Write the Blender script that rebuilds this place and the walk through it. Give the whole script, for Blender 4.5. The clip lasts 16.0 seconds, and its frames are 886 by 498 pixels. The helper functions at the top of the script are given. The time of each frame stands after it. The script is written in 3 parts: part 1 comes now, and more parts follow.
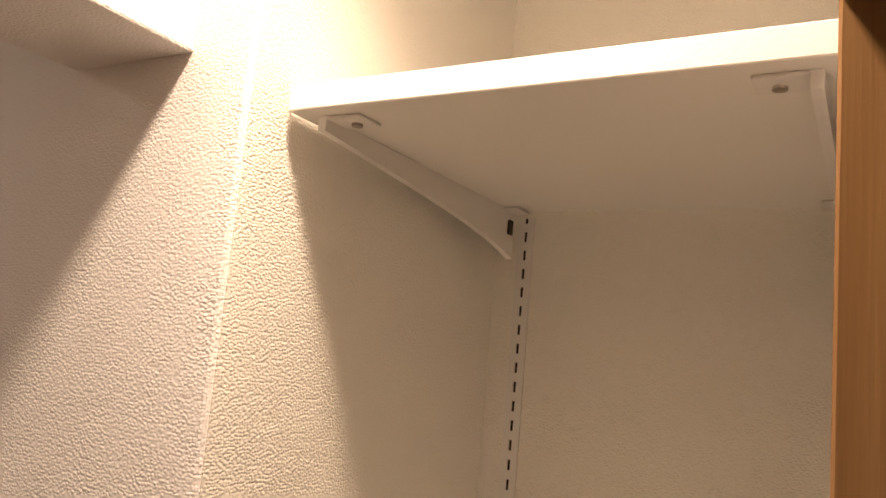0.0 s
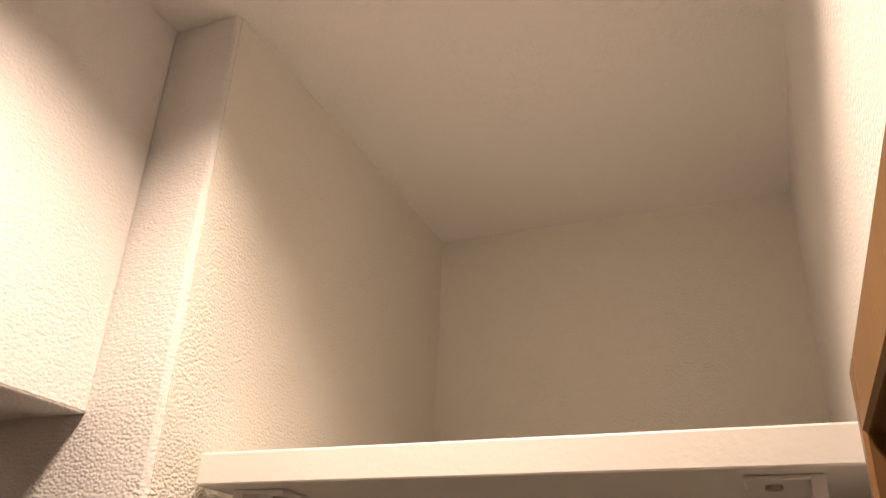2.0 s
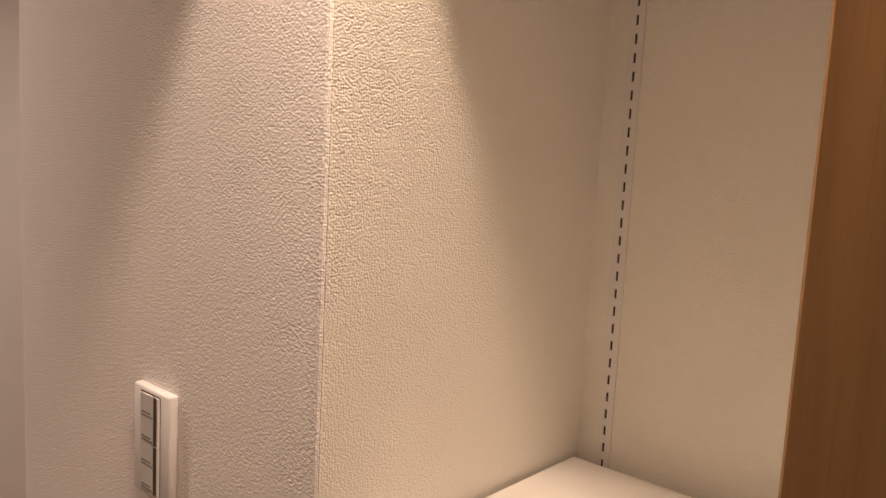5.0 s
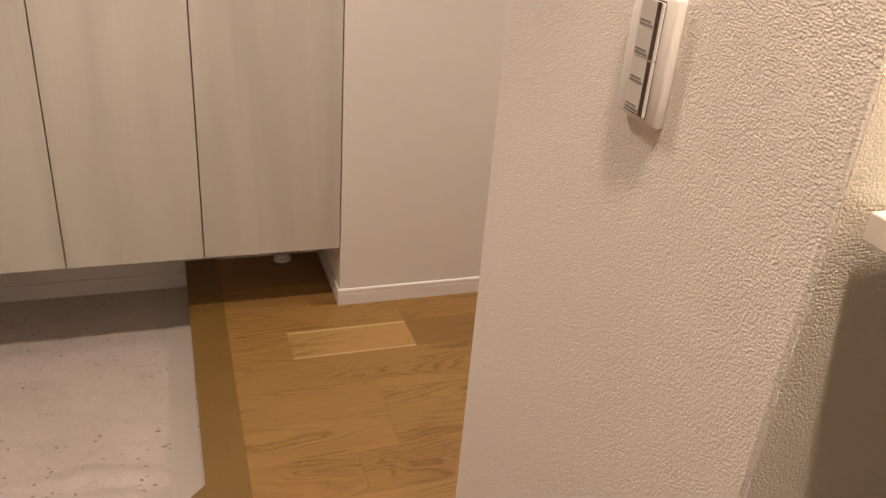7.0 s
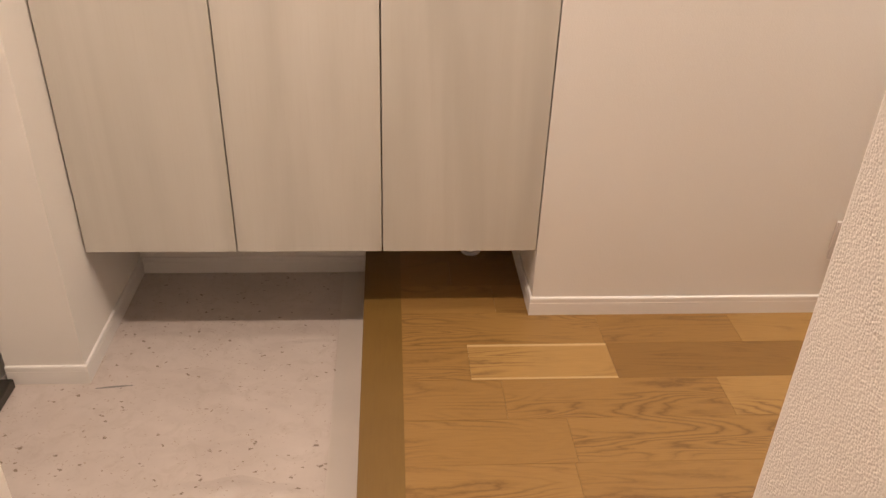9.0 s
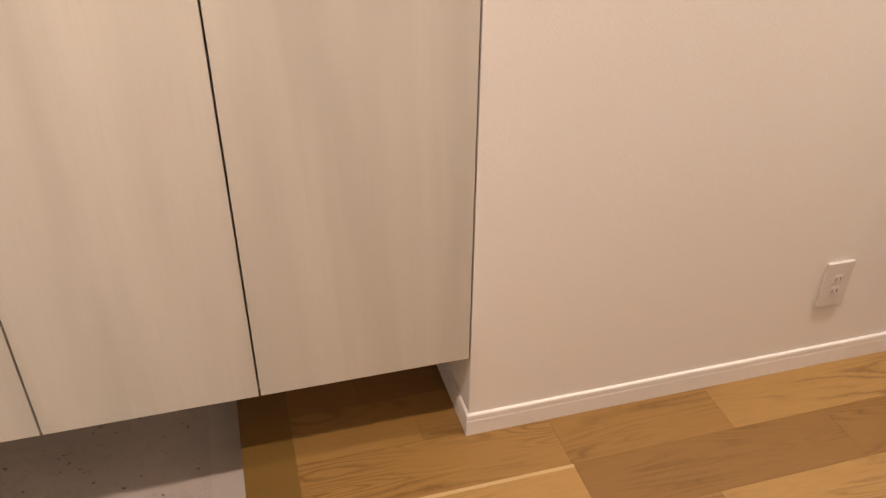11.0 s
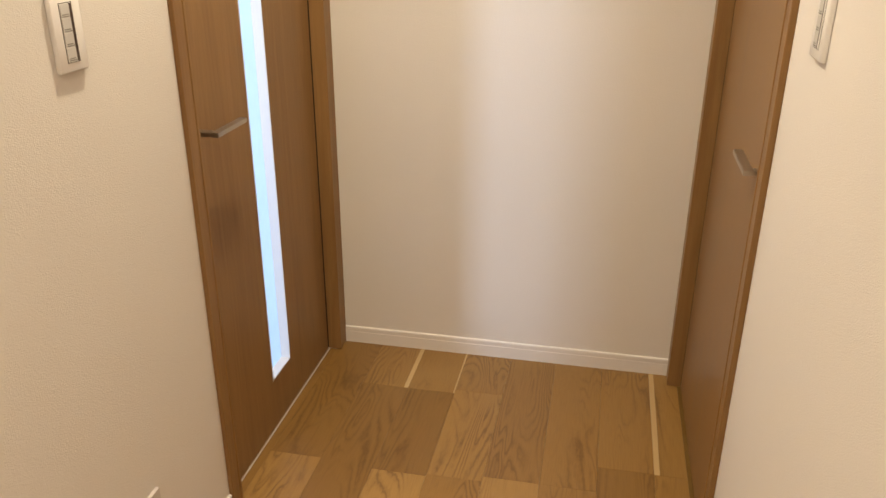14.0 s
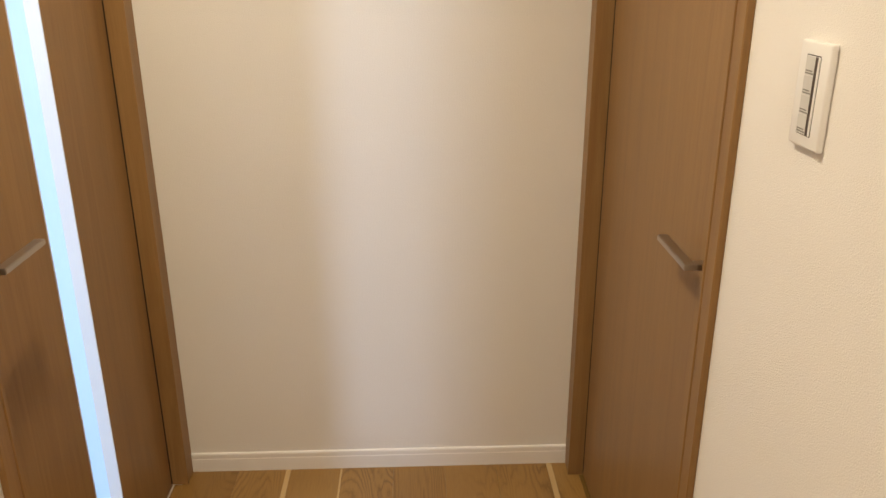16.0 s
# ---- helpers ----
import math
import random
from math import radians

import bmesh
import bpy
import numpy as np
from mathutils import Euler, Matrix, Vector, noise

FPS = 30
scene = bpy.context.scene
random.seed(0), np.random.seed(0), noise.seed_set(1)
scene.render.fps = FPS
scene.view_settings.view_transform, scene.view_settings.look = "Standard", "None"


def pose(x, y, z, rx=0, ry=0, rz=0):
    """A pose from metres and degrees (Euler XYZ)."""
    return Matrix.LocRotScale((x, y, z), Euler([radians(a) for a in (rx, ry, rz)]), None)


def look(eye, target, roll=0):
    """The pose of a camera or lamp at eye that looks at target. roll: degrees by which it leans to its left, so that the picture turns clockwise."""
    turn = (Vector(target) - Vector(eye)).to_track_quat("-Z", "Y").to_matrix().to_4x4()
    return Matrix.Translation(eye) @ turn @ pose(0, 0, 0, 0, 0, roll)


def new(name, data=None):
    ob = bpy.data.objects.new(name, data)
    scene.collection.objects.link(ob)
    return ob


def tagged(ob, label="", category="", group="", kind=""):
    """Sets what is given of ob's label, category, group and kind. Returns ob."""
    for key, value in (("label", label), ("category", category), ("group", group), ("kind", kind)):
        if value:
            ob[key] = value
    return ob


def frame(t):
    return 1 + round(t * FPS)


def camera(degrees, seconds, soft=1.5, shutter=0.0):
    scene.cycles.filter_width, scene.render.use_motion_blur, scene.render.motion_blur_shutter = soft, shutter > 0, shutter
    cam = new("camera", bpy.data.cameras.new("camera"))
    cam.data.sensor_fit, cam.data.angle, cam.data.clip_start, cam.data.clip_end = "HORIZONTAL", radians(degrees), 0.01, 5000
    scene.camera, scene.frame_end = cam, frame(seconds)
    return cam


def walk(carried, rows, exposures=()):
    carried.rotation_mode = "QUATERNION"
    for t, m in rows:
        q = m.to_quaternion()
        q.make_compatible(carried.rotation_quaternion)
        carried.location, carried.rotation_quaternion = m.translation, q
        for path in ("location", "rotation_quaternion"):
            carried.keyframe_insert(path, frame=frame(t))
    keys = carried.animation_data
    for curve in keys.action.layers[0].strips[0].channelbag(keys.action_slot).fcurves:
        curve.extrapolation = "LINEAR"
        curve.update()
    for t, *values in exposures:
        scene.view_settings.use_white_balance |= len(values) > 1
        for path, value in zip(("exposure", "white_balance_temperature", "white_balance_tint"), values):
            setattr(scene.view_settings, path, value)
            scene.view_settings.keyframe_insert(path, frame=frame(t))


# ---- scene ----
cam = camera(58.3, 16.0)
PATH = [
    (0, (-0.3499, -2.4450, 1.7522), (1.3651, -1.4575, 2.0416), 5.16),
    (0.5, (-0.3357, -2.4177, 1.7741), (1.3979, -1.5394, 2.2463), 5.12),
    (1, (-0.3292, -2.3932, 1.8038), (1.3955, -1.6003, 2.4334), 4.52),
    (1.5, (-0.3308, -2.3937, 1.8295), (1.3533, -1.6442, 2.6054), 3.42),
    (2, (-0.3328, -2.3993, 1.8379), (1.3157, -1.6829, 2.7150), 2.69),
    (2.5, (-0.3381, -2.4029, 1.8346), (1.3203, -1.6594, 2.6694), 2.74),
    (3, (-0.3417, -2.4159, 1.8130), (1.3506, -1.5963, 2.4943), 3.58),
    (3.5, (-0.3617, -2.4337, 1.7735), (1.3820, -1.5732, 2.2415), 3.65),
    (3.7, (-0.3598, -2.4526, 1.7675), (1.3676, -1.5020, 2.1027), 3.93),
    (5.8, (-0.3706, -2.5329, 1.5470), (0.8967, -1.0723, 1.0366), 4.80),
    (6, (-0.3736, -2.5295, 1.5327), (0.8106, -1.0294, 0.9434), 5.63),
    (6.5, (-0.3888, -2.5018, 1.5171), (0.5191, -0.9072, 0.7213), 5.50),
    (7, (-0.3788, -2.4376, 1.4964), (0.2369, -0.7597, 0.5987), 4.77),
    (7.5, (-0.3549, -2.3519, 1.4809), (0.0284, -0.6422, 0.5165), 3.75),
    (8, (-0.3490, -2.2828, 1.4671), (-0.1065, -0.5702, 0.4631), 2.72),
    (8.5, (-0.3224, -2.1689, 1.4528), (-0.1644, -0.4553, 0.4337), 2.23),
    (8.7, (-0.2943, -2.1078, 1.4410), (-0.1647, -0.3903, 0.4245), 1.96),
    (10.8, (-0.3160, -1.3155, 1.3736), (0.0653, 0.3168, 0.2826), 1.18),
    (11, (-0.2969, -1.2746, 1.3694), (0.1698, 0.3466, 0.2951), 0.55),
    (11.5, (-0.2114, -1.0830, 1.4396), (0.5253, 0.4044, 0.3238), 1.02),
    (12, (-0.1593, -1.0212, 1.4698), (0.8559, 0.3115, 0.3775), 0.94),
    (12.5, (-0.1325, -0.9814, 1.4948), (1.1637, 0.0973, 0.4195), 0.54),
    (13, (-0.1085, -0.8809, 1.4102), (1.4425, -0.1023, 0.4162), 0.79),
    (13.5, (-0.1068, -0.8861, 1.4470), (1.5893, -0.3465, 0.5349), 0.51),
    (14, (-0.1082, -0.8733, 1.4649), (1.6938, -0.5051, 0.6792), 0.26),
    (14.5, (-0.1037, -0.8592, 1.4844), (1.7570, -0.5769, 0.8075), -0.53),
    (15, (-0.0423, -0.8283, 1.4858), (1.8422, -0.6249, 0.8476), -0.91),
    (15.5, (0.1080, -0.7580, 1.4824), (1.9952, -0.6723, 0.8260), -0.84),
    (16, (0.2561, -0.7038, 1.4811), (2.1314, -0.7723, 0.7891), -0.17),
]
EXPOSURES = [(0, -1.12, 6750, 17), (0.5, -1.42, 6700, 17), (1, -1.75, 6600, 18), (2, -2.1, 6450, 18), (2.5, -2.1, 6450, 18), (3, -1.88, 6600, 20), (3.5, -1.53, 6800, 23), (6, -0.95, 6800, 20), (7, -0.42, 6600, 15),
             (7.5, -0.32, 6600, 17), (8.5, -0.20, 6700, 17), (11, -0.03, 6500, 17), (11.7, -0.14, 6600, 18), (12.5, -0.2, 6800, 18), (13, -0.17, 7150, 11), (13.5, -0.15, 7300, 9), (14.5, -0.36, 7300, 7), (16, -0.34, 7150, 6)]
walk(cam, [(t, look(e, g, r)) for t, e, g, r in PATH], EXPOSURES)

# ---------------------------------------------------------------- light
world = bpy.data.worlds.new("sky")
scene.world = world
world.use_nodes = True
wn = world.node_tree
sky = wn.nodes.new("ShaderNodeTexSky")
sky.sky_type, sky.sun_disc = "NISHITA", False
sky.sun_elevation, sky.sun_rotation = radians(38), radians(20)
wn.links.new(sky.outputs[0], wn.nodes["Background"].inputs[0])
wn.nodes["Background"].inputs[1].default_value = 0.1

WARM = (1.0, 0.82, 0.655)


def downlight(x, y, z, watts, size, colour=WARM, spread=150):
    data = bpy.data.lights.new("downlight_lamp", "AREA")
    data.shape, data.size, data.energy, data.color = "DISK", size, watts, colour
    data.spread = radians(spread)
    ob = new("downlight_lamp", data)
    ob.matrix_world = pose(x, y, z)
    return ob


LAMP = (-0.142, -2.232)
downlight(*LAMP, 2.259, 10.5, 0.085, (1.0, 0.775, 0.57), 122)          # in its can above the closet
downlight(-0.52, -0.835, 2.392, 24.0, 0.085)                           # above the entrance
downlight(1.42, -0.30, 2.392, 21.0, 0.085, (1.0, 0.87, 0.69))          # above the corridor
day = bpy.data.lights.new("window_daylight", "AREA")
day.shape, day.size, day.size_y, day.energy, day.color = "RECTANGLE", 0.9, 1.9, 205, (0.52, 0.68, 1.0)
new("window_daylight", day).matrix_world = pose(0.08, 2.44, 1.15, -90, 0, 0)


# ---------------------------------------------------------------- materials
class Nodes:
    """A small helper for building a material's nodes."""

    def __init__(self, name, rough=0.5, metal=0.0, colour=(0.8, 0.8, 0.8)):
        self.mat = bpy.data.materials.new(name)
        self.mat.use_nodes = True
        self.t = self.mat.node_tree
        self.bsdf = self.t.nodes["Principled BSDF"]
        self.bsdf.inputs["Roughness"].default_value = rough
        self.bsdf.inputs["Metallic"].default_value = metal
        self.bsdf.inputs["Base Color"].default_value = (*colour, 1)
        self.coord = self.t.nodes.new("ShaderNodeTexCoord")

    def add(self, kind, **values):
        n = self.t.nodes.new(kind)
        for key, value in values.items():
            n.inputs[key].default_value = value
        return n

    def link(self, a, b):
        self.t.links.new(a, b)

    def mapped(self, scale, source=None, location=(0, 0, 0)):
        n = self.add("ShaderNodeMapping", Scale=scale, Location=location)
        self.link(source or self.coord.outputs["Object"], n.inputs["Vector"])
        return n.outputs[0]

    def noise(self, vec, scale, detail=3.0, rough=0.55, distort=0.0):
        n = self.add("ShaderNodeTexNoise", Scale=scale, Detail=detail, Roughness=rough, Distortion=distort)
        self.link(vec, n.inputs["Vector"])
        return n.outputs[0]

    def ramp(self, value, stops):
        n = self.add("ShaderNodeValToRGB")
        while len(n.color_ramp.elements) < len(stops):
            n.color_ramp.elements.new(0.5)
        for e, (p, c) in zip(n.color_ramp.elements, stops):
            e.position, e.color = p, (*c, 1) if len(c) == 3 else c
        self.link(value, n.inputs[0])
        return n.outputs[0]

    def mix(self, fac, a, b, blend="MIX"):
        n = self.t.nodes.new("ShaderNodeMix")
        n.data_type, n.blend_type = "RGBA", blend
        for sock, v in ((n.inputs[0], fac), (n.inputs[6], a), (n.inputs[7], b)):
            if isinstance(v, (int, float)):
                sock.default_value = v
            elif isinstance(v, tuple):
                sock.default_value = (*v, 1)
            else:
                self.link(v, sock)
        return n.outputs[2]

    def math(self, op, a, b=0.0):
        n = self.t.nodes.new("ShaderNodeMath")
        n.operation = op
        for sock, v in ((n.inputs[0], a), (n.inputs[1], b)):
            if isinstance(v, (int, float)):
                sock.default_value = v
            else:
                self.link(v, sock)
        return n.outputs[0]

    def colour(self, out):
        self.link(out, self.bsdf.inputs["Base Color"])

    def rough(self, out, lo, hi):
        n = self.add("ShaderNodeMapRange")
        n.inputs["To Min"].default_value, n.inputs["To Max"].default_value = lo, hi
        self.link(out, n.inputs["Value"])
        self.link(n.outputs[0], self.bsdf.inputs["Roughness"])

    def bump(self, out, depth, strength=1.0, under=None):
        n = self.add("ShaderNodeBump", Strength=strength, Distance=depth)
        self.link(out, n.inputs["Height"])
        if under is not None:
            self.link(under, n.inputs["Normal"])
        self.link(n.outputs[0], self.bsdf.inputs["Normal"])
        return n.outputs[0]


def wallpaper(name, base, across, up, depth, order=0.62):
    """Vinyl paper embossed with small grains in loose rows: across and up are the grains' spacing in metres."""
    m = Nodes(name, 0.78)
    v = m.coord.outputs["Object"]
    wander = m.add("ShaderNodeTexNoise", Scale=70.0, Detail=1.0)
    m.link(v, wander.inputs["Vector"])
    drift = m.t.nodes.new("ShaderNodeVectorMath")
    drift.operation = "MULTIPLY_ADD"
    m.link(wander.outputs["Color"], drift.inputs[0])
    drift.inputs[1].default_value = (across * 0.55, across * 0.55, up * 0.45)
    m.link(v, drift.inputs[2])
    grains = m.t.nodes.new("ShaderNodeTexVoronoi")
    grains.feature = "SMOOTH_F1"
    grains.inputs["Scale"].default_value, grains.inputs["Randomness"].default_value, grains.inputs["Smoothness"].default_value = 1.0, order, 0.3
    m.link(m.mapped((1 / across, 1 / across, 1 / up), drift.outputs[0], (0.37, 0.41, 0.29)), grains.inputs["Vector"])
    fine = m.noise(m.mapped((1.0, 1.0, 1.5)), 1.3 / across, 2.0, 0.5)
    patchy = m.noise(v, 38.0, 3.0, 0.6)
    swell = m.math("ADD", m.math("MULTIPLY", patchy, 1.5), 0.25)
    relief = m.math("ADD", m.math("MULTIPLY", fine, 0.35), m.math("MULTIPLY", m.math("MULTIPLY", grains.outputs[0], swell), -1.0))
    m.bump(relief, depth)
    soft = m.noise(v, 1.7, 2.0)
    tint = m.mix(soft, tuple(c * 0.97 for c in base), base)
    m.colour(m.mix(m.math("MULTIPLY", grains.outputs[0], 0.10), tint, tuple(c * 0.8 for c in base)))
    return m.mat


PAPER = wallpaper("wallpaper_pebbled", (0.85, 0.825, 0.795), 0.0025, 0.0021, 0.00052, 0.75)
# the pebbled paper again, yellowed to stand in for warm bounced light
PAPER_BOUNCE = wallpaper("wallpaper_bounce_tinted", (0.86, 0.83, 0.75), 0.0025, 0.0021, 0.00060, 0.8)
PAPER_FINE = wallpaper("wallpaper_ribbed", (0.78, 0.755, 0.72), 0.0042, 0.0024, 0.0004)
CEILING = wallpaper("ceiling_paper", (0.85, 0.83, 0.79), 0.004, 0.004, 0.0005)


def white_paint(name, base, rough=0.4, speck=0.02):
    m = Nodes(name, rough)
    n = m.noise(m.coord.outputs["Object"], 9.0, 4.0)
    m.colour(m.mix(n, tuple(c * (1 - speck) for c in base), base))
    m.rough(n, rough - 0.05, rough + 0.08)
    m.bump(m.noise(m.coord.outputs["Object"], 300.0, 2.0), 0.00012)
    return m.mat


TRIM = white_paint("baseboard_white", (0.80, 0.78, 0.76), 0.38)
SHELF = white_paint("shelf_white", (0.84, 0.815, 0.76), 0.42)
STEEL_WHITE = white_paint("bracket_white", (0.80, 0.78, 0.74), 0.35)
PLASTIC = white_paint("switch_plastic_white", (0.84, 0.83, 0.82), 0.3)
PLASTIC_GREY = white_paint("switch_key_grey", (0.60, 0.595, 0.58), 0.35)
DARK = white_paint("dark_gap", (0.02, 0.013, 0.008), 0.85)
BAFFLE = white_paint("baffle_grey", (0.45, 0.44, 0.42), 0.6)
LABEL = white_paint("grey_lettering", (0.22, 0.21, 0.20), 0.5)
DARK_BROWN = white_paint("indicator_brown", (0.045, 0.024, 0.014), 0.35)
OUTLET = white_paint("outlet_plastic", (0.64, 0.60, 0.575), 0.35)
SILL = white_paint("slit_frame_white", (0.60, 0.59, 0.58), 0.45)


def door_wood():
    m = Nodes("oak_veneer_door", 0.4)
    long = m.mapped((1.0, 1.0, 0.055))
    figure = m.noise(long, 26.0, 6.0, 0.62, 0.9)
    pores = m.noise(m.mapped((1.0, 1.0, 0.02)), 620.0, 2.0, 0.5)
    broad = m.noise(m.mapped((1.0, 1.0, 0.22)), 3.2, 2.0)
    c = m.ramp(figure, [(0.28, (0.235, 0.127, 0.050)), (0.52, (0.288, 0.165, 0.067)), (0.78, (0.350, 0.203, 0.087))])
    c = m.mix(m.math("MULTIPLY", m.ramp(pores, [(0.52, (0, 0, 0)), (0.72, (1, 1, 1))]), 0.22), c, (0.15, 0.072, 0.028))
    m.colour(m.mix(m.math("MULTIPLY", broad, 0.28), c, (0.23, 0.115, 0.045)))
    m.rough(figure, 0.30, 0.42)
    m.bsdf.inputs["Specular IOR Level"].default_value = 0.2
    m.bump(pores, 0.00015)
    return m.mat


DOOR_WOOD = door_wood()


def floor_wood(name, dark=False):
    m = Nodes(name, 0.36)
    info = m.t.nodes.new("ShaderNodeObjectInfo")
    shift = m.t.nodes.new("ShaderNodeCombineXYZ")
    m.link(m.math("MULTIPLY", info.outputs["Random"], 37.0), shift.inputs[0])
    m.link(m.math("MULTIPLY", info.outputs["Random"], 91.0), shift.inputs[1])
    add = m.t.nodes.new("ShaderNodeVectorMath")
    m.link(m.coord.outputs["Object"], add.inputs[0])
    m.link(shift.outputs[0], add.inputs[1])
    v = add.outputs[0]
    along = (0.15, 1.0, 1.0) if not dark else (1.0, 0.085, 1.0)
    bend = m.noise(m.mapped(along, v), 8.0, 2.5, 0.45, 0.5)
    ragged = m.noise(m.mapped((0.35, 1.0, 1.0) if not dark else (1.0, 0.35, 1.0), v), 95.0, 3.0, 0.6)
    rings = m.math("FRACT", m.math("ADD", m.math("MULTIPLY", bend, 21.0), m.math("MULTIPLY", ragged, 0.6)))
    tri = m.math("ABSOLUTE", m.math("SUBTRACT", rings, 0.5))
    fibre = m.noise(m.mapped((0.03, 1.0, 1.0) if not dark else (1.0, 0.03, 1.0), v), 420.0, 3.0, 0.6)
    cloud = m.noise(m.mapped((0.4, 1.0, 1.0), v), 2.6, 2.0)
    if dark:
        base = m.ramp(cloud, [(0.3, (0.160, 0.090, 0.022)), (0.7, (0.200, 0.116, 0.030))])
        late, grain = (0.13, 0.066, 0.020), 0.16
    else:
        plank = m.ramp(info.outputs["Color"], [(0.0, (0.22, 0.119, 0.032)), (0.35, (0.300, 0.167, 0.048)),
                                               (0.7, (0.37, 0.215, 0.068)), (1.0, (0.45, 0.274, 0.096))])
        base = m.mix(m.math("MULTIPLY", cloud, 0.4), plank, (0.26, 0.137, 0.045))
        late, grain = (0.118, 0.055, 0.016), 0.70
    soft = m.ramp(tri, [(0.0, (1, 1, 1)), (0.12, (0.45, 0.45, 0.45)), (0.36, (0, 0, 0))])
    where = m.ramp(m.noise(m.mapped((0.3, 1.0, 1.0), v), 6.0, 2.0), [(0.45, (0.10, 0.10, 0.10)), (0.60, (1, 1, 1))])
    c = m.mix(m.math("MULTIPLY", m.math("MULTIPLY", soft, where), grain), base, late)
    c = m.mix(m.math("MULTIPLY", m.ramp(fibre, [(0.45, (0, 0, 0)), (0.75, (1, 1, 1))]), 0.25), c, late)
    m.colour(c)
    m.rough(fibre, 0.30, 0.44)
    m.bump(fibre, 0.00012)
    return m.mat


FLOOR_WOOD = floor_wood("oak_floorboard")
STEP_WOOD = floor_wood("step_trim_wood", True)


def sap_wood():
    m = Nodes("pale_sapwood", 0.36)
    n = m.noise(m.mapped((0.05, 1.0, 1.0)), 200.0, 3.0)
    m.colour(m.mix(n, (0.50, 0.34, 0.16), (0.58, 0.42, 0.22)))
    return m.mat


SAP = sap_wood()


def cabinet_wood():
    m = Nodes("whitewashed_cabinet", 0.42)
    v = m.mapped((1.0, 1.0, 0.10))
    cloud = m.noise(v, 5.5, 3.0, 0.5, 0.5)
    grain = m.noise(m.mapped((1.0, 1.0, 0.02)), 260.0, 3.0, 0.6)
    c = m.ramp(cloud, [(0.30, (0.485, 0.465, 0.415)), (0.55, (0.58, 0.556, 0.503)), (0.75, (0.615, 0.592, 0.54))])
    m.colour(m.mix(m.math("MULTIPLY", m.ramp(grain, [(0.5, (0, 0, 0)), (0.8, (1, 1, 1))]), 0.22), c, (0.47, 0.43, 0.36)))
    m.rough(grain, 0.36, 0.48)
    m.bump(grain, 0.0001)
    return m.mat


CABINET = cabinet_wood()


def genkan_stone():
    m = Nodes("entrance_floor_sheet", 0.34)
    v = m.coord.outputs["Object"]
    cloud = m.noise(v, 5.0, 5.0, 0.6)
    fine = m.noise(v, 60.0, 4.0, 0.65)
    c = m.mix(cloud, (0.38, 0.33, 0.30), (0.63, 0.565, 0.53))
    blotch = m.ramp(m.noise(v, 17.0, 4.0, 0.7, 0.8), [(0.50, (0, 0, 0)), (0.68, (1, 1, 1))])
    c = m.mix(m.math("MULTIPLY", blotch, 0.32), c, (0.33, 0.275, 0.225))
    c = m.mix(m.math("MULTIPLY", fine, 0.25), c, (0.50, 0.45, 0.40))
    wn3 = m.add("ShaderNodeTexNoise", Scale=70.0, Detail=2.0)
    m.link(v, wn3.inputs["Vector"])
    sub = m.t.nodes.new("ShaderNodeVectorMath")
    sub.operation = "MULTIPLY_ADD"
    m.link(wn3.outputs["Color"], sub.inputs[0])
    sub.inputs[1].default_value = (0.022, 0.022, 0.0)
    m.link(v, sub.inputs[2])
    warp = sub.outputs[0]
    for scale, cut, tone in ((36.0, 0.165, (0.16, 0.11, 0.07)), (21.0, 0.115, (0.15, 0.105, 0.07)), (85.0, 0.20, (0.36, 0.29, 0.23))):
        vor = m.add("ShaderNodeTexVoronoi", Scale=scale, Randomness=1.0)
        m.link(m.mapped((0.75, 1.4, 1.0), warp, (scale * 0.37, scale * 0.11, 0)), vor.inputs["Vector"])
        pick = m.math("GREATER_THAN", m.noise(v, scale * 0.35, 1.0), 0.49)
        wob = m.math("ADD", vor.outputs["Distance"], m.math("MULTIPLY", fine, 0.09))
        speck = m.ramp(wob, [(cut, (1, 1, 1)), (cut + 0.05, (0, 0, 0))])
        c = m.mix(m.math("MULTIPLY", m.math("MULTIPLY", speck, pick), 0.85), c, tone)
    m.colour(c)
    m.rough(cloud, 0.28, 0.46)
    wrinkle = m.noise(m.mapped((1.0, 2.2, 1.0)), 3.0, 2.0, 0.5, 1.2)
    m.bump(m.math("ADD", m.math("MULTIPLY", wrinkle, 1.0), m.math("MULTIPLY", fine, 0.05)), 0.006)
    return m.mat


GENKAN = genkan_stone()
GENKAN_EDGE = white_paint("entrance_edge_stone", (0.57, 0.52, 0.475), 0.4, 0.12)


def satin_metal(name, colour, rough):
    m = Nodes(name, rough, 1.0, colour)
    n = m.noise(m.mapped((1.0, 1.0, 8.0)), 160.0, 2.0)
    m.rough(n, rough - 0.06, rough + 0.08)
    m.bump(n, 0.00004)
    return m.mat


NICKEL = satin_metal("satin_nickel", (0.47, 0.42, 0.36), 0.36)
BRONZE = satin_metal("dark_bronze_steel", (0.10, 0.095, 0.085), 0.4)


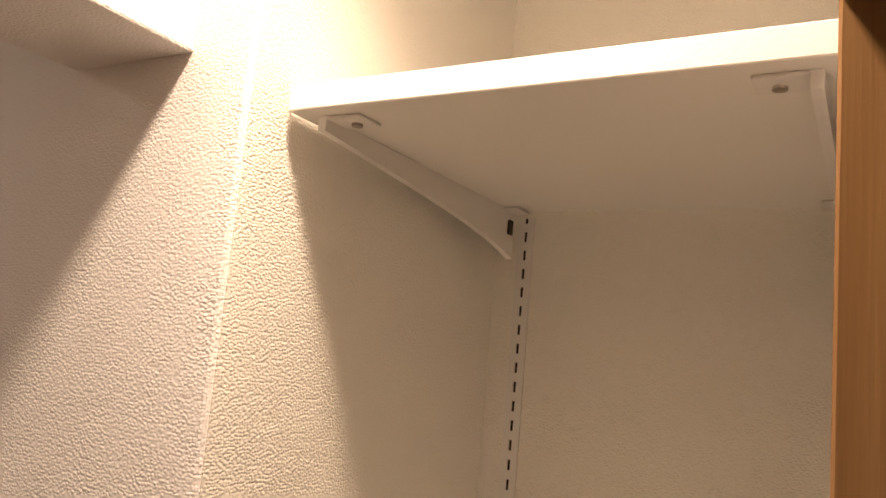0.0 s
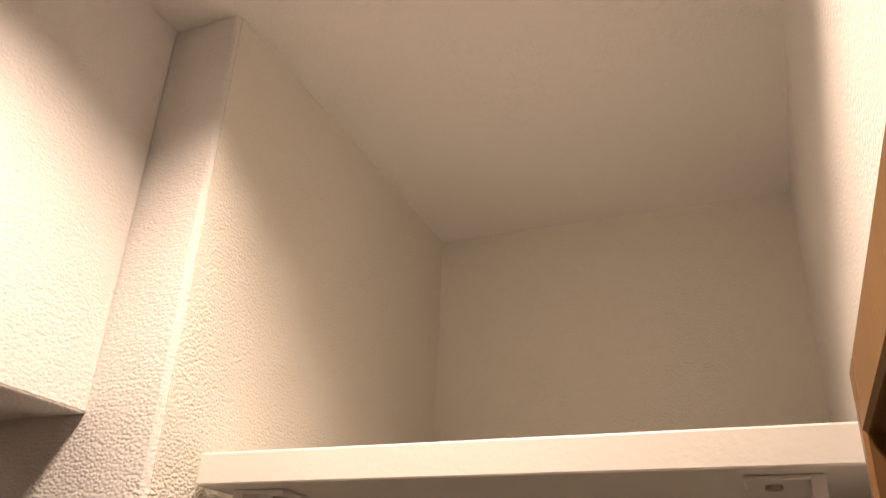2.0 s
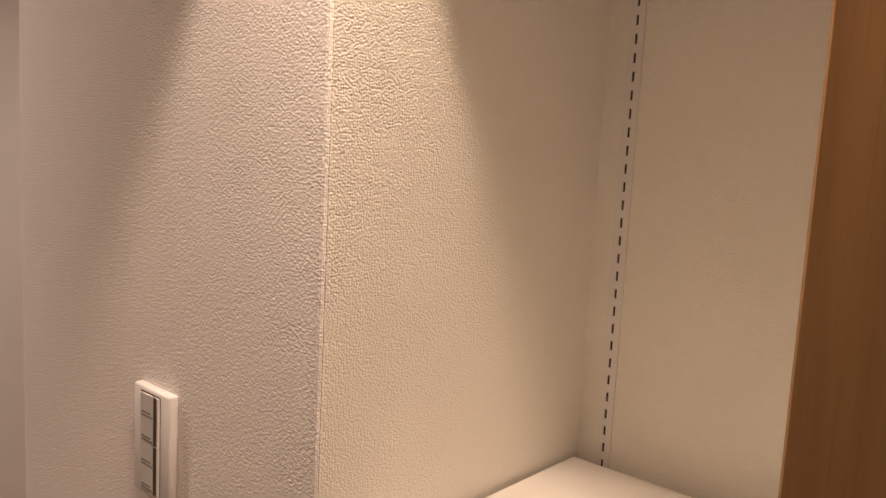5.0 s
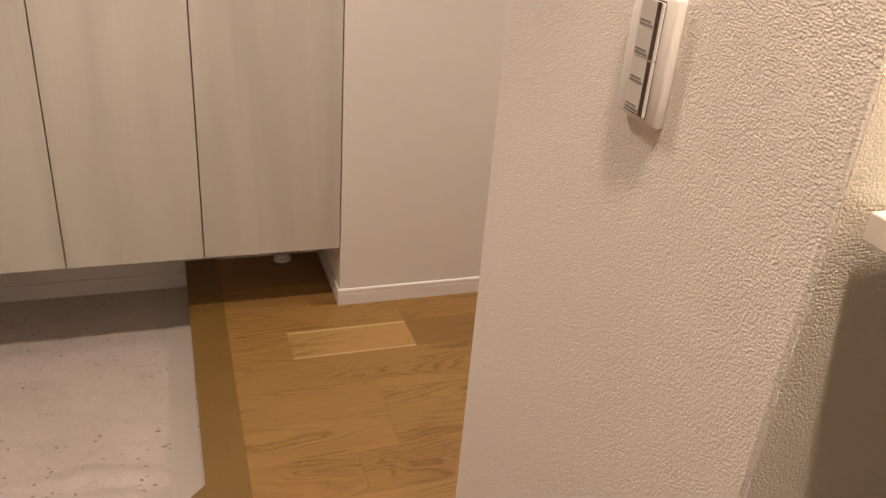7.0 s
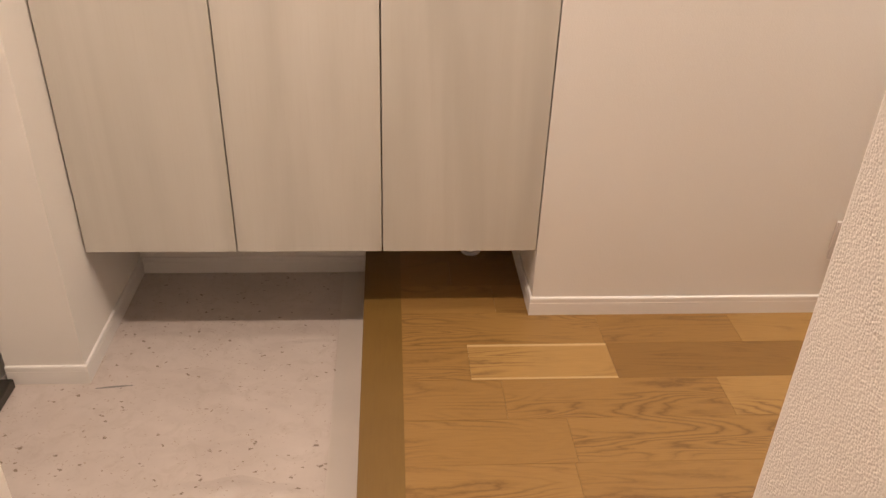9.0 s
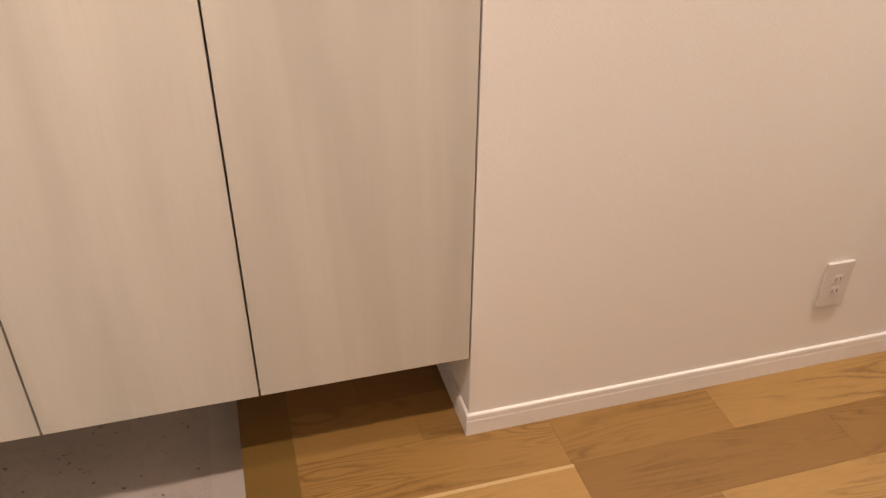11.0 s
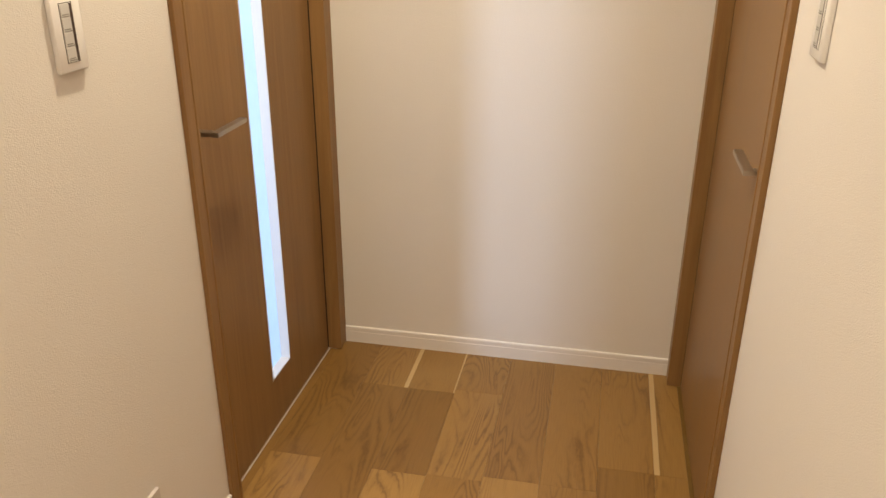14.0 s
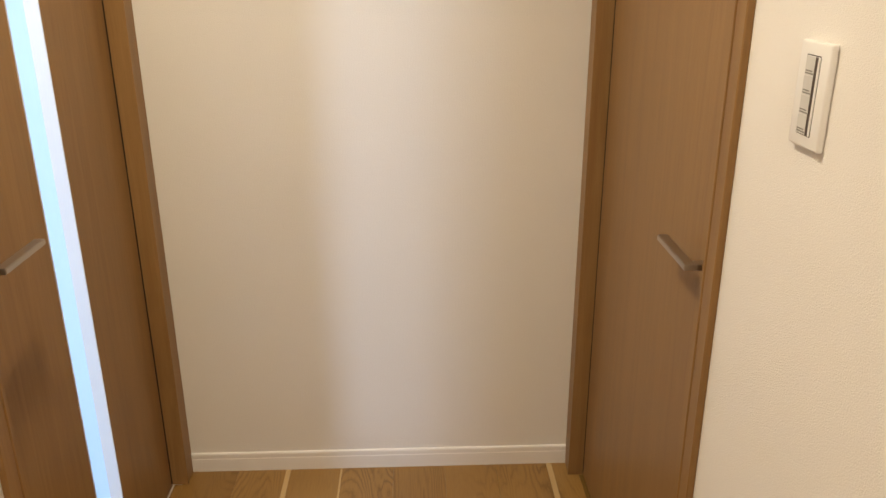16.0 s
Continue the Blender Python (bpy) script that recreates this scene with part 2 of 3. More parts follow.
def frosted():
    m = Nodes("frosted_glass", 0.55, 0.0, (0.92, 0.95, 0.97))
    t = m.t
    tr = t.nodes.new("ShaderNodeBsdfTranslucent")
    tr.inputs[0].default_value = (0.55, 0.68, 0.83, 1)
    gl = t.nodes.new("ShaderNodeBsdfGlossy")
    gl.inputs["Roughness"].default_value = 0.35
    fr = t.nodes.new("ShaderNodeFresnel")
    mx = t.nodes.new("ShaderNodeMixShader")
    m.link(fr.outputs[0], mx.inputs[0])
    m.link(tr.outputs[0], mx.inputs[1])
    m.link(gl.outputs[0], mx.inputs[2])
    m.link(mx.outputs[0], t.nodes["Material Output"].inputs["Surface"])
    return m.mat


FROST = frosted()


# ---------------------------------------------------------------- building helpers
def box(bm, x0, x1, y0, y1, z0, z1, bevel=0.0, segments=2):
    m = Matrix.Translation(((x0 + x1) / 2, (y0 + y1) / 2, (z0 + z1) / 2)) @ Matrix.Diagonal((abs(x1 - x0), abs(y1 - y0), abs(z1 - z0), 1))
    made = bmesh.ops.create_cube(bm, size=1, matrix=m)["verts"]
    if bevel:
        edges = list({e for v in made for e in v.link_edges})
        bmesh.ops.bevel(bm, geom=edges, offset=bevel, segments=segments, affect="EDGES", profile=0.5)
    return bm


def prism(bm, corners, z0, z1):
    """An upright prism over corners given anticlockwise."""
    low = [bm.verts.new((x, y, z0)) for x, y in corners]
    top = [bm.verts.new((x, y, z1)) for x, y in corners]
    bm.faces.new(low[::-1]), bm.faces.new(top)
    for i in range(len(corners)):
        j = (i + 1) % len(corners)
        bm.faces.new((low[i], low[j], top[j], top[i]))
    return bm


def mesh(name, bm, material, smooth=False):
    data = bpy.data.meshes.new(name)
    bmesh.ops.recalc_face_normals(bm, faces=bm.faces)
    bm.to_mesh(data)
    bm.free()
    data.materials.append(material)
    if smooth:
        for p in data.polygons:
            p.use_smooth = True
    return data


def part(name, bm, material, parent, label="", smooth=False):
    ob = new(name, mesh(name, bm, material, smooth))
    ob.parent = parent
    ob.matrix_parent_inverse = parent.matrix_world.inverted()
    if label:
        ob["label"] = label
    return ob


def thing(name, label, category, at=(0, 0, 0), group="", kind="", turn=0):
    ob = new(name)
    ob.matrix_world = pose(*at, 0, 0, turn)
    bpy.context.view_layer.update()
    return tagged(ob, label, category, group, kind)


def structure(name, boxes, material, label, category="wall", bevel=0.0):
    bm = bmesh.new()
    for b in boxes:
        box(bm, *b, bevel=bevel)
    return tagged(new(name, mesh(name, bm, material)), label, category, kind="structure")


def cylinder(bm, a, b, radius, segments=20):
    a, b = Vector(a), Vector(b)
    way = b - a
    m = Matrix.Translation((a + b) / 2) @ way.to_track_quat("Z", "Y").to_matrix().to_4x4()
    bmesh.ops.create_cone(bm, cap_ends=True, segments=segments, radius1=radius, radius2=radius, depth=way.length, matrix=m)
    return bm


# ---------------------------------------------------------------- the plan
H = 2.40            # ceiling of the hall
HV = 2.22           # ceiling of the vestibule and the closet
NORTH = 0.0         # cabinet side of the hall
SOUTH = -1.1865      # far side of the corridor
END = 2.3385         # end wall of the corridor
STUB_N = -1.556     # hall end of the switch wall
W2, W3 = -2.0925, -2.440   # sides of the shelf closet
LOW = -0.11         # entrance floor
PILLAR = -1.170
WEST = -1.42
VEST_W = -0.79      # west side of the vestibule
VEST_N = -1.243     # hall end of the vestibule's west wall
NICHE = 0.43        # back of the shoe cabinet's niche
CAB_E = 0.136       # end of the corridor wall beside the cabinet

DL = (1.446, 2.269)     # glazed door, north side
DR = (1.450, 2.269)     # plain door, south side
DS = (-0.57, -0.032)    # doorway in which the walk begins
HEAD = 2.06
DW = (-2.07, -1.362)    # door in the west wall of the vestibule

structure("wall_north", [(CAB_E, DL[0] - 0.009, 0.0, 0.12, -0.02, H), (DL[0] - 0.009, DL[1] + 0.009, 0.0, 0.12, HEAD + 0.009, H), (DL[1] + 0.009, END + 0.12, 0.0, 0.12, -0.02, H),
                         (CAB_E, CAB_E + 0.12, 0.12, NICHE, -0.02, H)], PAPER_FINE, "cream papered corridor wall beside the shoe cabinet")
structure("wall_niche", [(PILLAR - 0.1, CAB_E + 0.12, NICHE, NICHE + 0.12, LOW - 0.02, H)], PAPER_FINE, "papered wall at the back of the niche")
structure("wall_pillar", [(WEST + 0.03, PILLAR, -0.162, NICHE, LOW - 0.02, H)], PAPER_FINE, "papered pillar beside the shoe cabinet")
structure("wall_east", [(END, END + 0.12, SOUTH - 0.12, 0.0, -0.02, H)], PAPER_FINE, "cream papered end wall of the corridor")
structure("wall_south", [(0.62, DR[0] - 0.009, SOUTH - 0.12, SOUTH, -0.02, H), (DR[0] - 0.009, DR[1] + 0.009, SOUTH - 0.12, SOUTH, HEAD + 0.009, H),
                         (DR[1] + 0.009, END, SOUTH - 0.12, SOUTH, -0.02, H)], PAPER, "cream papered corridor wall with pebbled texture")
structure("wall_return", [(0.50, 0.62, STUB_N, SOUTH, -0.02, H)], PAPER, "short papered return wall")
structure("wall_stub", [(0.0, 0.62, W2, STUB_N, -0.02, H)], PAPER, "pebbled papered wall stub with a switch", bevel=0.003)
# thin panel over the stub, carrying the bounce-tinted paper
structure("wall_closet_north", [(0.0035, 0.37, W2 - 0.0008, W2 + 0.02, 0.0, HV)], PAPER_BOUNCE, "papered side wall of the shelf closet, tinted for bounced light")
structure("wall_closet_back", [(0.37, 0.49, W3 - 0.12, W2, -0.02, HV)], PAPER_BOUNCE, "papered back wall of the shelf closet")
structure("wall_closet_side", [(DS[1] + 0.012, 0.37, W3 - 0.12, W3, -0.02, HV), (DS[0] - 0.012, DS[1] + 0.012, W3 - 0.12, W3, 1.916, HV),
                               (VEST_W - 0.12, DS[0] - 0.012, W3 - 0.12, W3, -0.02, HV)], PAPER, "papered wall with the starting doorway")
structure("wall_vestibule_west", [(VEST_W - 0.12, VEST_W, W3, DW[0] - 0.001, -0.02, H), (VEST_W - 0.12, VEST_W, DW[0], DW[1], 1.93, H), (VEST_W - 0.12, VEST_W, DW[1], VEST_N, LOW, H)], PAPER, "papered west wall of the vestibule")
structure("wall_hall_south", [(WEST, VEST_W - 0.12, VEST_N - 0.12, VEST_N, LOW - 0.02, H)], PAPER_FINE, "papered wall of the entrance")
structure("wall_west", [(WEST - 0.12, WEST, VEST_N - 0.12, -1.125, LOW - 0.02, H), (WEST - 0.12, WEST, -0.205, NICHE + 0.12, LOW - 0.02, H),
                        (WEST - 0.12, WEST, -1.125, -0.205, 2.0, H)], PAPER_FINE, "papered wall round the front door")
structure("lintel", [(VEST_W, 0.0, -2.040, -1.92, 1.942, H)], PAPER, "pebbled papered lintel over the vestibule", "lintel", 0.002)
structure("ceiling", [(WEST - 0.12, END + 1.3, -1.92, NICHE + 0.12, H, H + 0.1), (-2.3, END + 1.3, NICHE + 0.12, NICHE + 2.2, H, H + 0.1), (VEST_W - 0.5, LAMP[0] - 0.068, W3 - 1.6, -2.04, HV, HV + 0.1), (LAMP[0] + 0.068, 0.62, W3 - 1.6, -2.04, HV, HV + 0.1),
                       (LAMP[0] - 0.068, LAMP[0] + 0.068, W3 - 1.6, LAMP[1] - 0.068, HV, HV + 0.1), (LAMP[0] - 0.068, LAMP[0] + 0.068, LAMP[1] + 0.068, -2.04, HV, HV + 0.1)], CEILING, "pale papered ceiling", "ceiling")

# rooms behind the doors, plain and closed
structure("wall_room_start", [(-1.1, -1.0, W3 - 1.5, W3 - 0.12, -0.02, HV), (0.49, 0.6, W3 - 1.5, W3 - 0.12, -0.02, HV), (-1.0, VEST_W - 0.11, W3 - 0.22, W3 - 0.11, -0.02, HV),
                              (-1.1, 0.6, W3 - 1.6, W3 - 1.5, -0.02, HV)], PAPER_FINE, "plain papered room behind the starting doorway")
structure("wall_room_day", [(-2.3, -2.2, 0.55, 2.5, -0.02, H), (-2.3, WEST - 0.12, 0.45, 0.55, -0.02, H), (3.3, 3.4, 0.12, 2.4, -0.02, H), (END + 0.12, 3.4, 0.0, 0.12, -0.02, H),
                            (-2.2, -0.40, 2.4, 2.5, -0.02, H), (0.56, 3.4, 2.4, 2.5, -0.02, H), (-0.40, 0.56, 2.4, 2.5, -0.02, 0.15),
                            (-0.40, 0.56, 2.4, 2.5, 2.15, H)], PAPER_FINE, "plain daylit room behind the glazed door")


# ---------------------------------------------------------------- baseboards
def baseboard(label, a, b, out, z=0.0):
    """A board of two steps along a wall from a to b; out is the way it stands proud."""
    a, b, out = Vector((*a, 0)), Vector((*b, 0)), Vector((*out, 0))
    bm = bmesh.new()
    profile = [(0, 0), (0.0075, 0), (0.0075, 0.043), (0.0062, 0.0440), (0.0062, 0.0460), (0.0075, 0.0470), (0.0075, 0.0585), (0.0062, 0.0615), (0.0035, 0.063), (0, 0.063)]
    ends = []
    for p in (a, b):
        ends.append([bm.verts.new(p + out * d + Vector((0, 0, z + h))) for d, h in profile])
    n = len(profile)
    for i in range(n):
        j = (i + 1) % n
        bm.faces.new((ends[0][i], ends[0][j], ends[1][j], ends[1][i]))
    bm.faces.new(ends[0]), bm.faces.new(ends[1][::-1])
    return tagged(new("baseboard", mesh("baseboard", bm, TRIM)), label, "baseboard", kind="structure")


baseboard("white grooved baseboard under the outlet", (CAB_E - 0.0075, 0), (DL[0] - 0.048, 0), (0, -1))
baseboard("white grooved baseboard turning into the niche", (CAB_E, 0.0), (CAB_E, NICHE), (-1, 0))
baseboard("white grooved baseboard at the corridor's end", (END, -0.012), (END, SOUTH + 0.028), (-1, 0))
baseboard("white grooved baseboard beside the plain door", (0.62, SOUTH), (DR[0] - 0.048, SOUTH), (0, 1))
baseboard("white baseboard round the pillar", (PILLAR, -0.162), (PILLAR, NICHE), (1, 0), LOW)
baseboard("white baseboard on the pillar's face", (WEST + 0.03, -0.162), (PILLAR + 0.0075, -0.162), (0, -1), LOW)
baseboard("white baseboard at the back of the niche", (-0.264, NICHE), (CAB_E - 0.0075, NICHE), (0, -1))
baseboard("white baseboard at the back of the entrance", (PILLAR + 0.0075, NICHE), (-0.383, NICHE), (0, -1), LOW)
baseboard("white baseboard on the switch wall", (0, W2 + 0.02), (0, STUB_N), (-1, 0))


# ---------------------------------------------------------------- doors
def lever(parent, base, along, out, length=0.144, stand=0.052, wide=1.0):
    """A flat bent lever: a rose, a neck standing out and a bar running along the leaf."""
    base, along, out = Vector(base), Vector(along), Vector(out)
    up = Vector((0, 0, 1))

    def slab(bm, centre, la, lo, lu):
        m = Matrix.Translation(centre) @ Matrix((along, out, up)).transposed().to_4x4() @ Matrix.Diagonal((la, lo, lu, 1))
        made = bmesh.ops.create_cube(bm, size=1, matrix=m)["verts"]
        bmesh.ops.bevel(bm, geom=list({e for v in made for e in v.link_edges}), offset=0.0015, segments=2, affect="EDGES")

    bm = bmesh.new()
    cylinder(bm, base, base + out * 0.006, 0.013, 24)
    handle = part("handle_rose", bm, NICKEL, parent, "small round satin nickel rose")
    bm = bmesh.new()
    slab(bm, base + out * (stand - 0.010) / 2 + along * 0.012 * (wide - 1), 0.024 * wide, stand - 0.010, 0.011)
    slab(bm, base + out * (stand - 0.010 * (wide - 1)) + along * (length / 2 - 0.012), length, 0.020 * wide, 0.0112)
    part("door_handle", bm, NICKEL, parent, "flat satin nickel lever handle")
    return handle


def lining(parent, a, b, face, depth, out, head, widths=(0.045, 0.045), prouds=(0.012, 0.012)):
    """Jambs, head and casings of a doorway along x."""
    back, front = face - out * depth, face + out * prouds[0]

    def piece(name, u0, u1, v, z0, z1):
        bm = bmesh.new()
        box(bm, u0, u1, *sorted(v), z0, z1, 0.0015, 1)
        part(name, bm, DOOR_WOOD, parent)

    lip, far = face + out * (prouds[0] + 0.002), face + out * (prouds[1] + 0.002)
    piece("casing", a - widths[0], a - 0.010, (face, front), 0.0, head + widths[0])
    piece("casing", b + 0.010, b + widths[1], (face, face + out * prouds[1]), 0.0, head + widths[0])
    piece("head_casing", a - 0.010, b + 0.010, (face, front), head + 0.010, head + widths[0])
    piece("jamb", a - 0.010, a, (back, lip), 0.0, head + 0.010)
    piece("jamb", b, b + 0.010, (back, far), 0.0, head + 0.010)
    piece("head_jamb", a, b, (back, lip), head, head + 0.010)


# glazed door on the north side
d = thing("door_1", "closed oak veneer door with a frosted glass slit", "door", (1.84, 0.03, 0), kind="structure")
lining(d, *DL, NORTH, 0.11, -1, HEAD, (0.047, 0.067))
SL = (1.782, 1.9206, 0.1617, 1.93)
y0, y1 = 0.0315, 0.0655
LA, LB = DL[0] + 0.005, DL[1] - 0.014
bm = bmesh.new()
for b in ((LA, SL[0], 0.008, HEAD - 0.006), (SL[1], LB, 0.008, HEAD - 0.006), (SL[0], SL[1], 0.008, SL[2]), (SL[0], SL[1], SL[3], HEAD - 0.006)):
    box(bm, b[0], b[1], y0, y1, b[2], b[3])
leaf = part("leaf", bm, DOOR_WOOD, d)
bm = bmesh.new()
for b in ((SL[0], SL[0] + 0.004, SL[2], SL[3]), (SL[1] - 0.004, SL[1], SL[2], SL[3]), (SL[0] + 0.004, SL[1] - 0.004, SL[2], SL[2] + 0.004), (SL[0] + 0.004, SL[1] - 0.004, SL[3] - 0.004, SL[3])):
    box(bm, b[0], b[1], y0 - 0.001, y1, b[2], b[3])
part("slit_frame", bm, SILL, d, "white slim frame of the glass slit")
bm = bmesh.new()
box(bm, SL[0] + 0.004, SL[1] - 0.004, y0 + 0.028, y0 + 0.033, SL[2] + 0.004, SL[3] - 0.004)
part("pane", bm, FROST, d, "tall narrow frosted glass pane").visible_shadow = False
# near-black strip stands in for the shade in the open gap
bm = bmesh.new()
box(bm, LB + 0.0002, DL[1] - 0.0002, y0 + 0.0012, y1, 0.008, HEAD - 0.006)
part("gap_shade", bm, DARK, d, "dark strip for the shade in the gap beside the leaf")
lever(d, (DL[0] + 0.055, y0, 0.9975), (1, 0, 0), (0, -1, 0), 0.151, 0.0545)
# pale strip imitates the daylit gap line under the leaf
bm = bmesh.new()
box(bm, DL[0] + 0.002, DL[1] - 0.002, 0.0262, 0.0308, -0.004, 0.0034)
part("gap_light", bm, GENKAN_EDGE, d, "thin pale strip for daylight in the gap under the leaf")
bm = bmesh.new()
box(bm, DL[0] + 0.002, DL[1] - 0.002, 0.002, 0.12, -0.01, 0.0015)
part("sill", bm, FLOOR_WOOD, d).color = (0.2, 0.2, 0.2, 1)

# plain door on the south side
d = thing("door_2", "closed plain oak veneer door", "door", (1.84, SOUTH - 0.03, 0), kind="structure")
lining(d, *DR, SOUTH, 0.11, 1, HEAD, (0.047, 0.067), (0.0126, 0.029))
bm = bmesh.new()
box(bm, DR[0] + 0.005, DR[1] - 0.014, SOUTH - 0.046, SOUTH - 0.012, 0.008, HEAD - 0.006, 0.001, 1)
part("leaf", bm, DOOR_WOOD, d)
# the gap's shade beside this leaf, again as a near-black strip
bm = bmesh.new()
box(bm, DR[1] - 0.0138, DR[1] - 0.0002, SOUTH - 0.046, SOUTH - 0.0132, 0.008, HEAD - 0.006)
part("gap_shade", bm, DARK, d, "dark strip for the shade in the gap beside the leaf")
lever(d, (DR[0] + 0.032, SOUTH - 0.012, 0.992), (1, 0, 0), (0, 1, 0), 0.158, 0.038)
bm = bmesh.new()
box(bm, DR[0] + 0.002, DR[1] - 0.002, SOUTH - 0.12, SOUTH - 0.002, -0.01, 0.0015)
part("sill", bm, STEP_WOOD, d)

# doorway of the start
d = thing("doorway", "open oak veneer doorway with slim casings", "doorway", (-0.36, W3, 0), kind="structure")
lining(d, *DS, W3, 0.12, 1, 1.905, (0.032, 0.032))
bm = bmesh.new()
cylinder(bm, (DS[1] - 0.0015, -2.459, 1.81), (DS[1] - 0.006, -2.459, 1.81), 0.006)
part("bumper", bm, PLASTIC, d, "small round white door bumper", True)
d = thing("door_3", "closed oak veneer door in the vestibule", "door", (VEST_W - 0.03, -2.0, 0), kind="structure")
for name, b in (("casing", (VEST_W, VEST_W + 0.012, DW[0] - 0.03, DW[0], 0.0, 1.935)), ("casing", (VEST_W, VEST_W + 0.012, DW[1], DW[1] + 0.016, 0.0, 1.935)),
                ("head_casing", (VEST_W, VEST_W + 0.012, DW[0], DW[1], 1.905, 1.935)), ("jamb", (VEST_W - 0.11, VEST_W - 0.0005, DW[0] - 0.0, DW[0] + 0.010, 0.0, 1.93)),
                ("jamb", (VEST_W - 0.11, VEST_W - 0.0005, DW[1] - 0.010, DW[1], 0.0, 1.93)), ("leaf", (VEST_W - 0.044, VEST_W - 0.010, DW[0] + 0.013, DW[1] - 0.013, 0.008, 1.902))):
    bm = bmesh.new()
    box(bm, *b, 0.0015, 1)
    part(name, bm, DOOR_WOOD, d)
lever(d, (VEST_W - 0.010, -1.390, 0.750), (0, -1, 0), (1, 0, 0), 0.186, 0.068, 1.6)
bm = bmesh.new()
box(bm, VEST_W - 0.010, VEST_W - 0.0075, -1.418, -1.385, 0.772, 0.874, 0.001, 1)
part("lock_plate", bm, BRONZE, d, "dark bronze lock plate above the lever")

# front door, at the far side of the entrance
d = thing("door_4", "pale painted steel front door over a dark sill", "front door", (WEST, -0.66, LOW), kind="structure")
for name, b in (("frame_post", (-1.125, -1.085, LOW, 2.0)), ("frame_post", (-0.245, -0.205, LOW, 2.0)), ("frame_head", (-1.085, -0.245, 1.95, 2.0))):
    bm = bmesh.new()
    box(bm, WEST - 0.08, WEST + 0.012, b[0], b[1], b[2], b[3], 0.002, 1)
    part(name, bm, STEEL_WHITE, d)
bm = bmesh.new()
box(bm, WEST - 0.07, WEST - 0.004, -1.082, -0.249, LOW + 0.03, 1.945, 0.002, 1)
part("leaf", bm, STEEL_WHITE, d)
# dark line of shade between leaf and post, put in as a strip
bm = bmesh.new()
box(bm, WEST - 0.05, WEST - 0.008, -0.2486, -0.2454, LOW + 0.03, 1.945)
part("gap_shade", bm, DARK, d, "dark strip for the shade beside the leaf")
bm = bmesh.new()
box(bm, WEST + 0.0125, WEST + 0.052, -1.085, -0.180, LOW, LOW + 0.030, 0.002, 1)
part("door_sill", bm, BRONZE, d, "dark bronze sill")


# ---------------------------------------------------------------- downlight over the closet
c = thing("downlight", "recessed round downlight with a white rim over the closet", "downlight", (*LAMP, HV))
bm = bmesh.new()
n = 32
rings = []
for radius, z in ((0.098, HV - 0.004), (0.068, HV - 0.004), (0.065, HV), (0.063, HV + 0.052), (0.067, HV + 0.052), (0.0675, HV)):
    rings.append([bm.verts.new((LAMP[0] + radius * math.cos(2 * math.pi * k / n), LAMP[1] + radius * math.sin(2 * math.pi * k / n), z)) for k in range(n)])
for p in range(len(rings)):
    q = (p + 1) % len(rings)
    for k in range(n):
        j = (k + 1) % n
        bm.faces.new((rings[p][k], rings[p][j], rings[q][j], rings[q][k]))
part("can", bm, BAFFLE, c, "grey baffle can with a rim", True)
bm = bmesh.new()
cylinder(bm, (*LAMP, HV + 0.052), (*LAMP, HV + 0.060), 0.067, 32)
part("cap", bm, BAFFLE, c)


# ---------------------------------------------------------------- shoe cabinet
XS = (PILLAR + 0.004, -0.738, -0.320, 0.1340)
for i in range(3):
    a, b = XS[i], XS[i + 1]
    c = thing("shoe_cabinet", "tall whitewashed shoe cabinet hung above the floor", "cabinet", ((a + b) / 2, 0.2, 0.229), "wall of shoe cabinets")
    bm = bmesh.new()
    box(bm, a + 0.0006, b - 0.0006, 0.022, NICHE - 0.002, 0.2292, 2.2, 0.001, 1)
    part("body", bm, CABINET, c)
    bm = bmesh.new()
    box(bm, a + 0.0021, b - 0.0021, 0.0, 0.0195, 0.229, 2.2, 0.0012, 2)
    part("door", bm, CABINET, c, "plain whitewashed door without a handle")
structure("panel_above_cabinet", [(PILLAR, CAB_E, 0.004, NICHE, 2.2, H)], PAPER_FINE, "papered panel above the shoe cabinets", "wall")
bm = bmesh.new()
cylinder(bm, (-0.017, 0.383, 0.0), (-0.017, 0.383, 0.010), 0.034, 24)
cylinder(bm, (-0.017, 0.383, 0.010), (-0.017, 0.383, 0.024), 0.022, 24)
tagged(new("pipe_cap", mesh("pipe_cap", bm, PLASTIC)), "small white round pipe cap on the floor under the cabinet", "pipe cap")


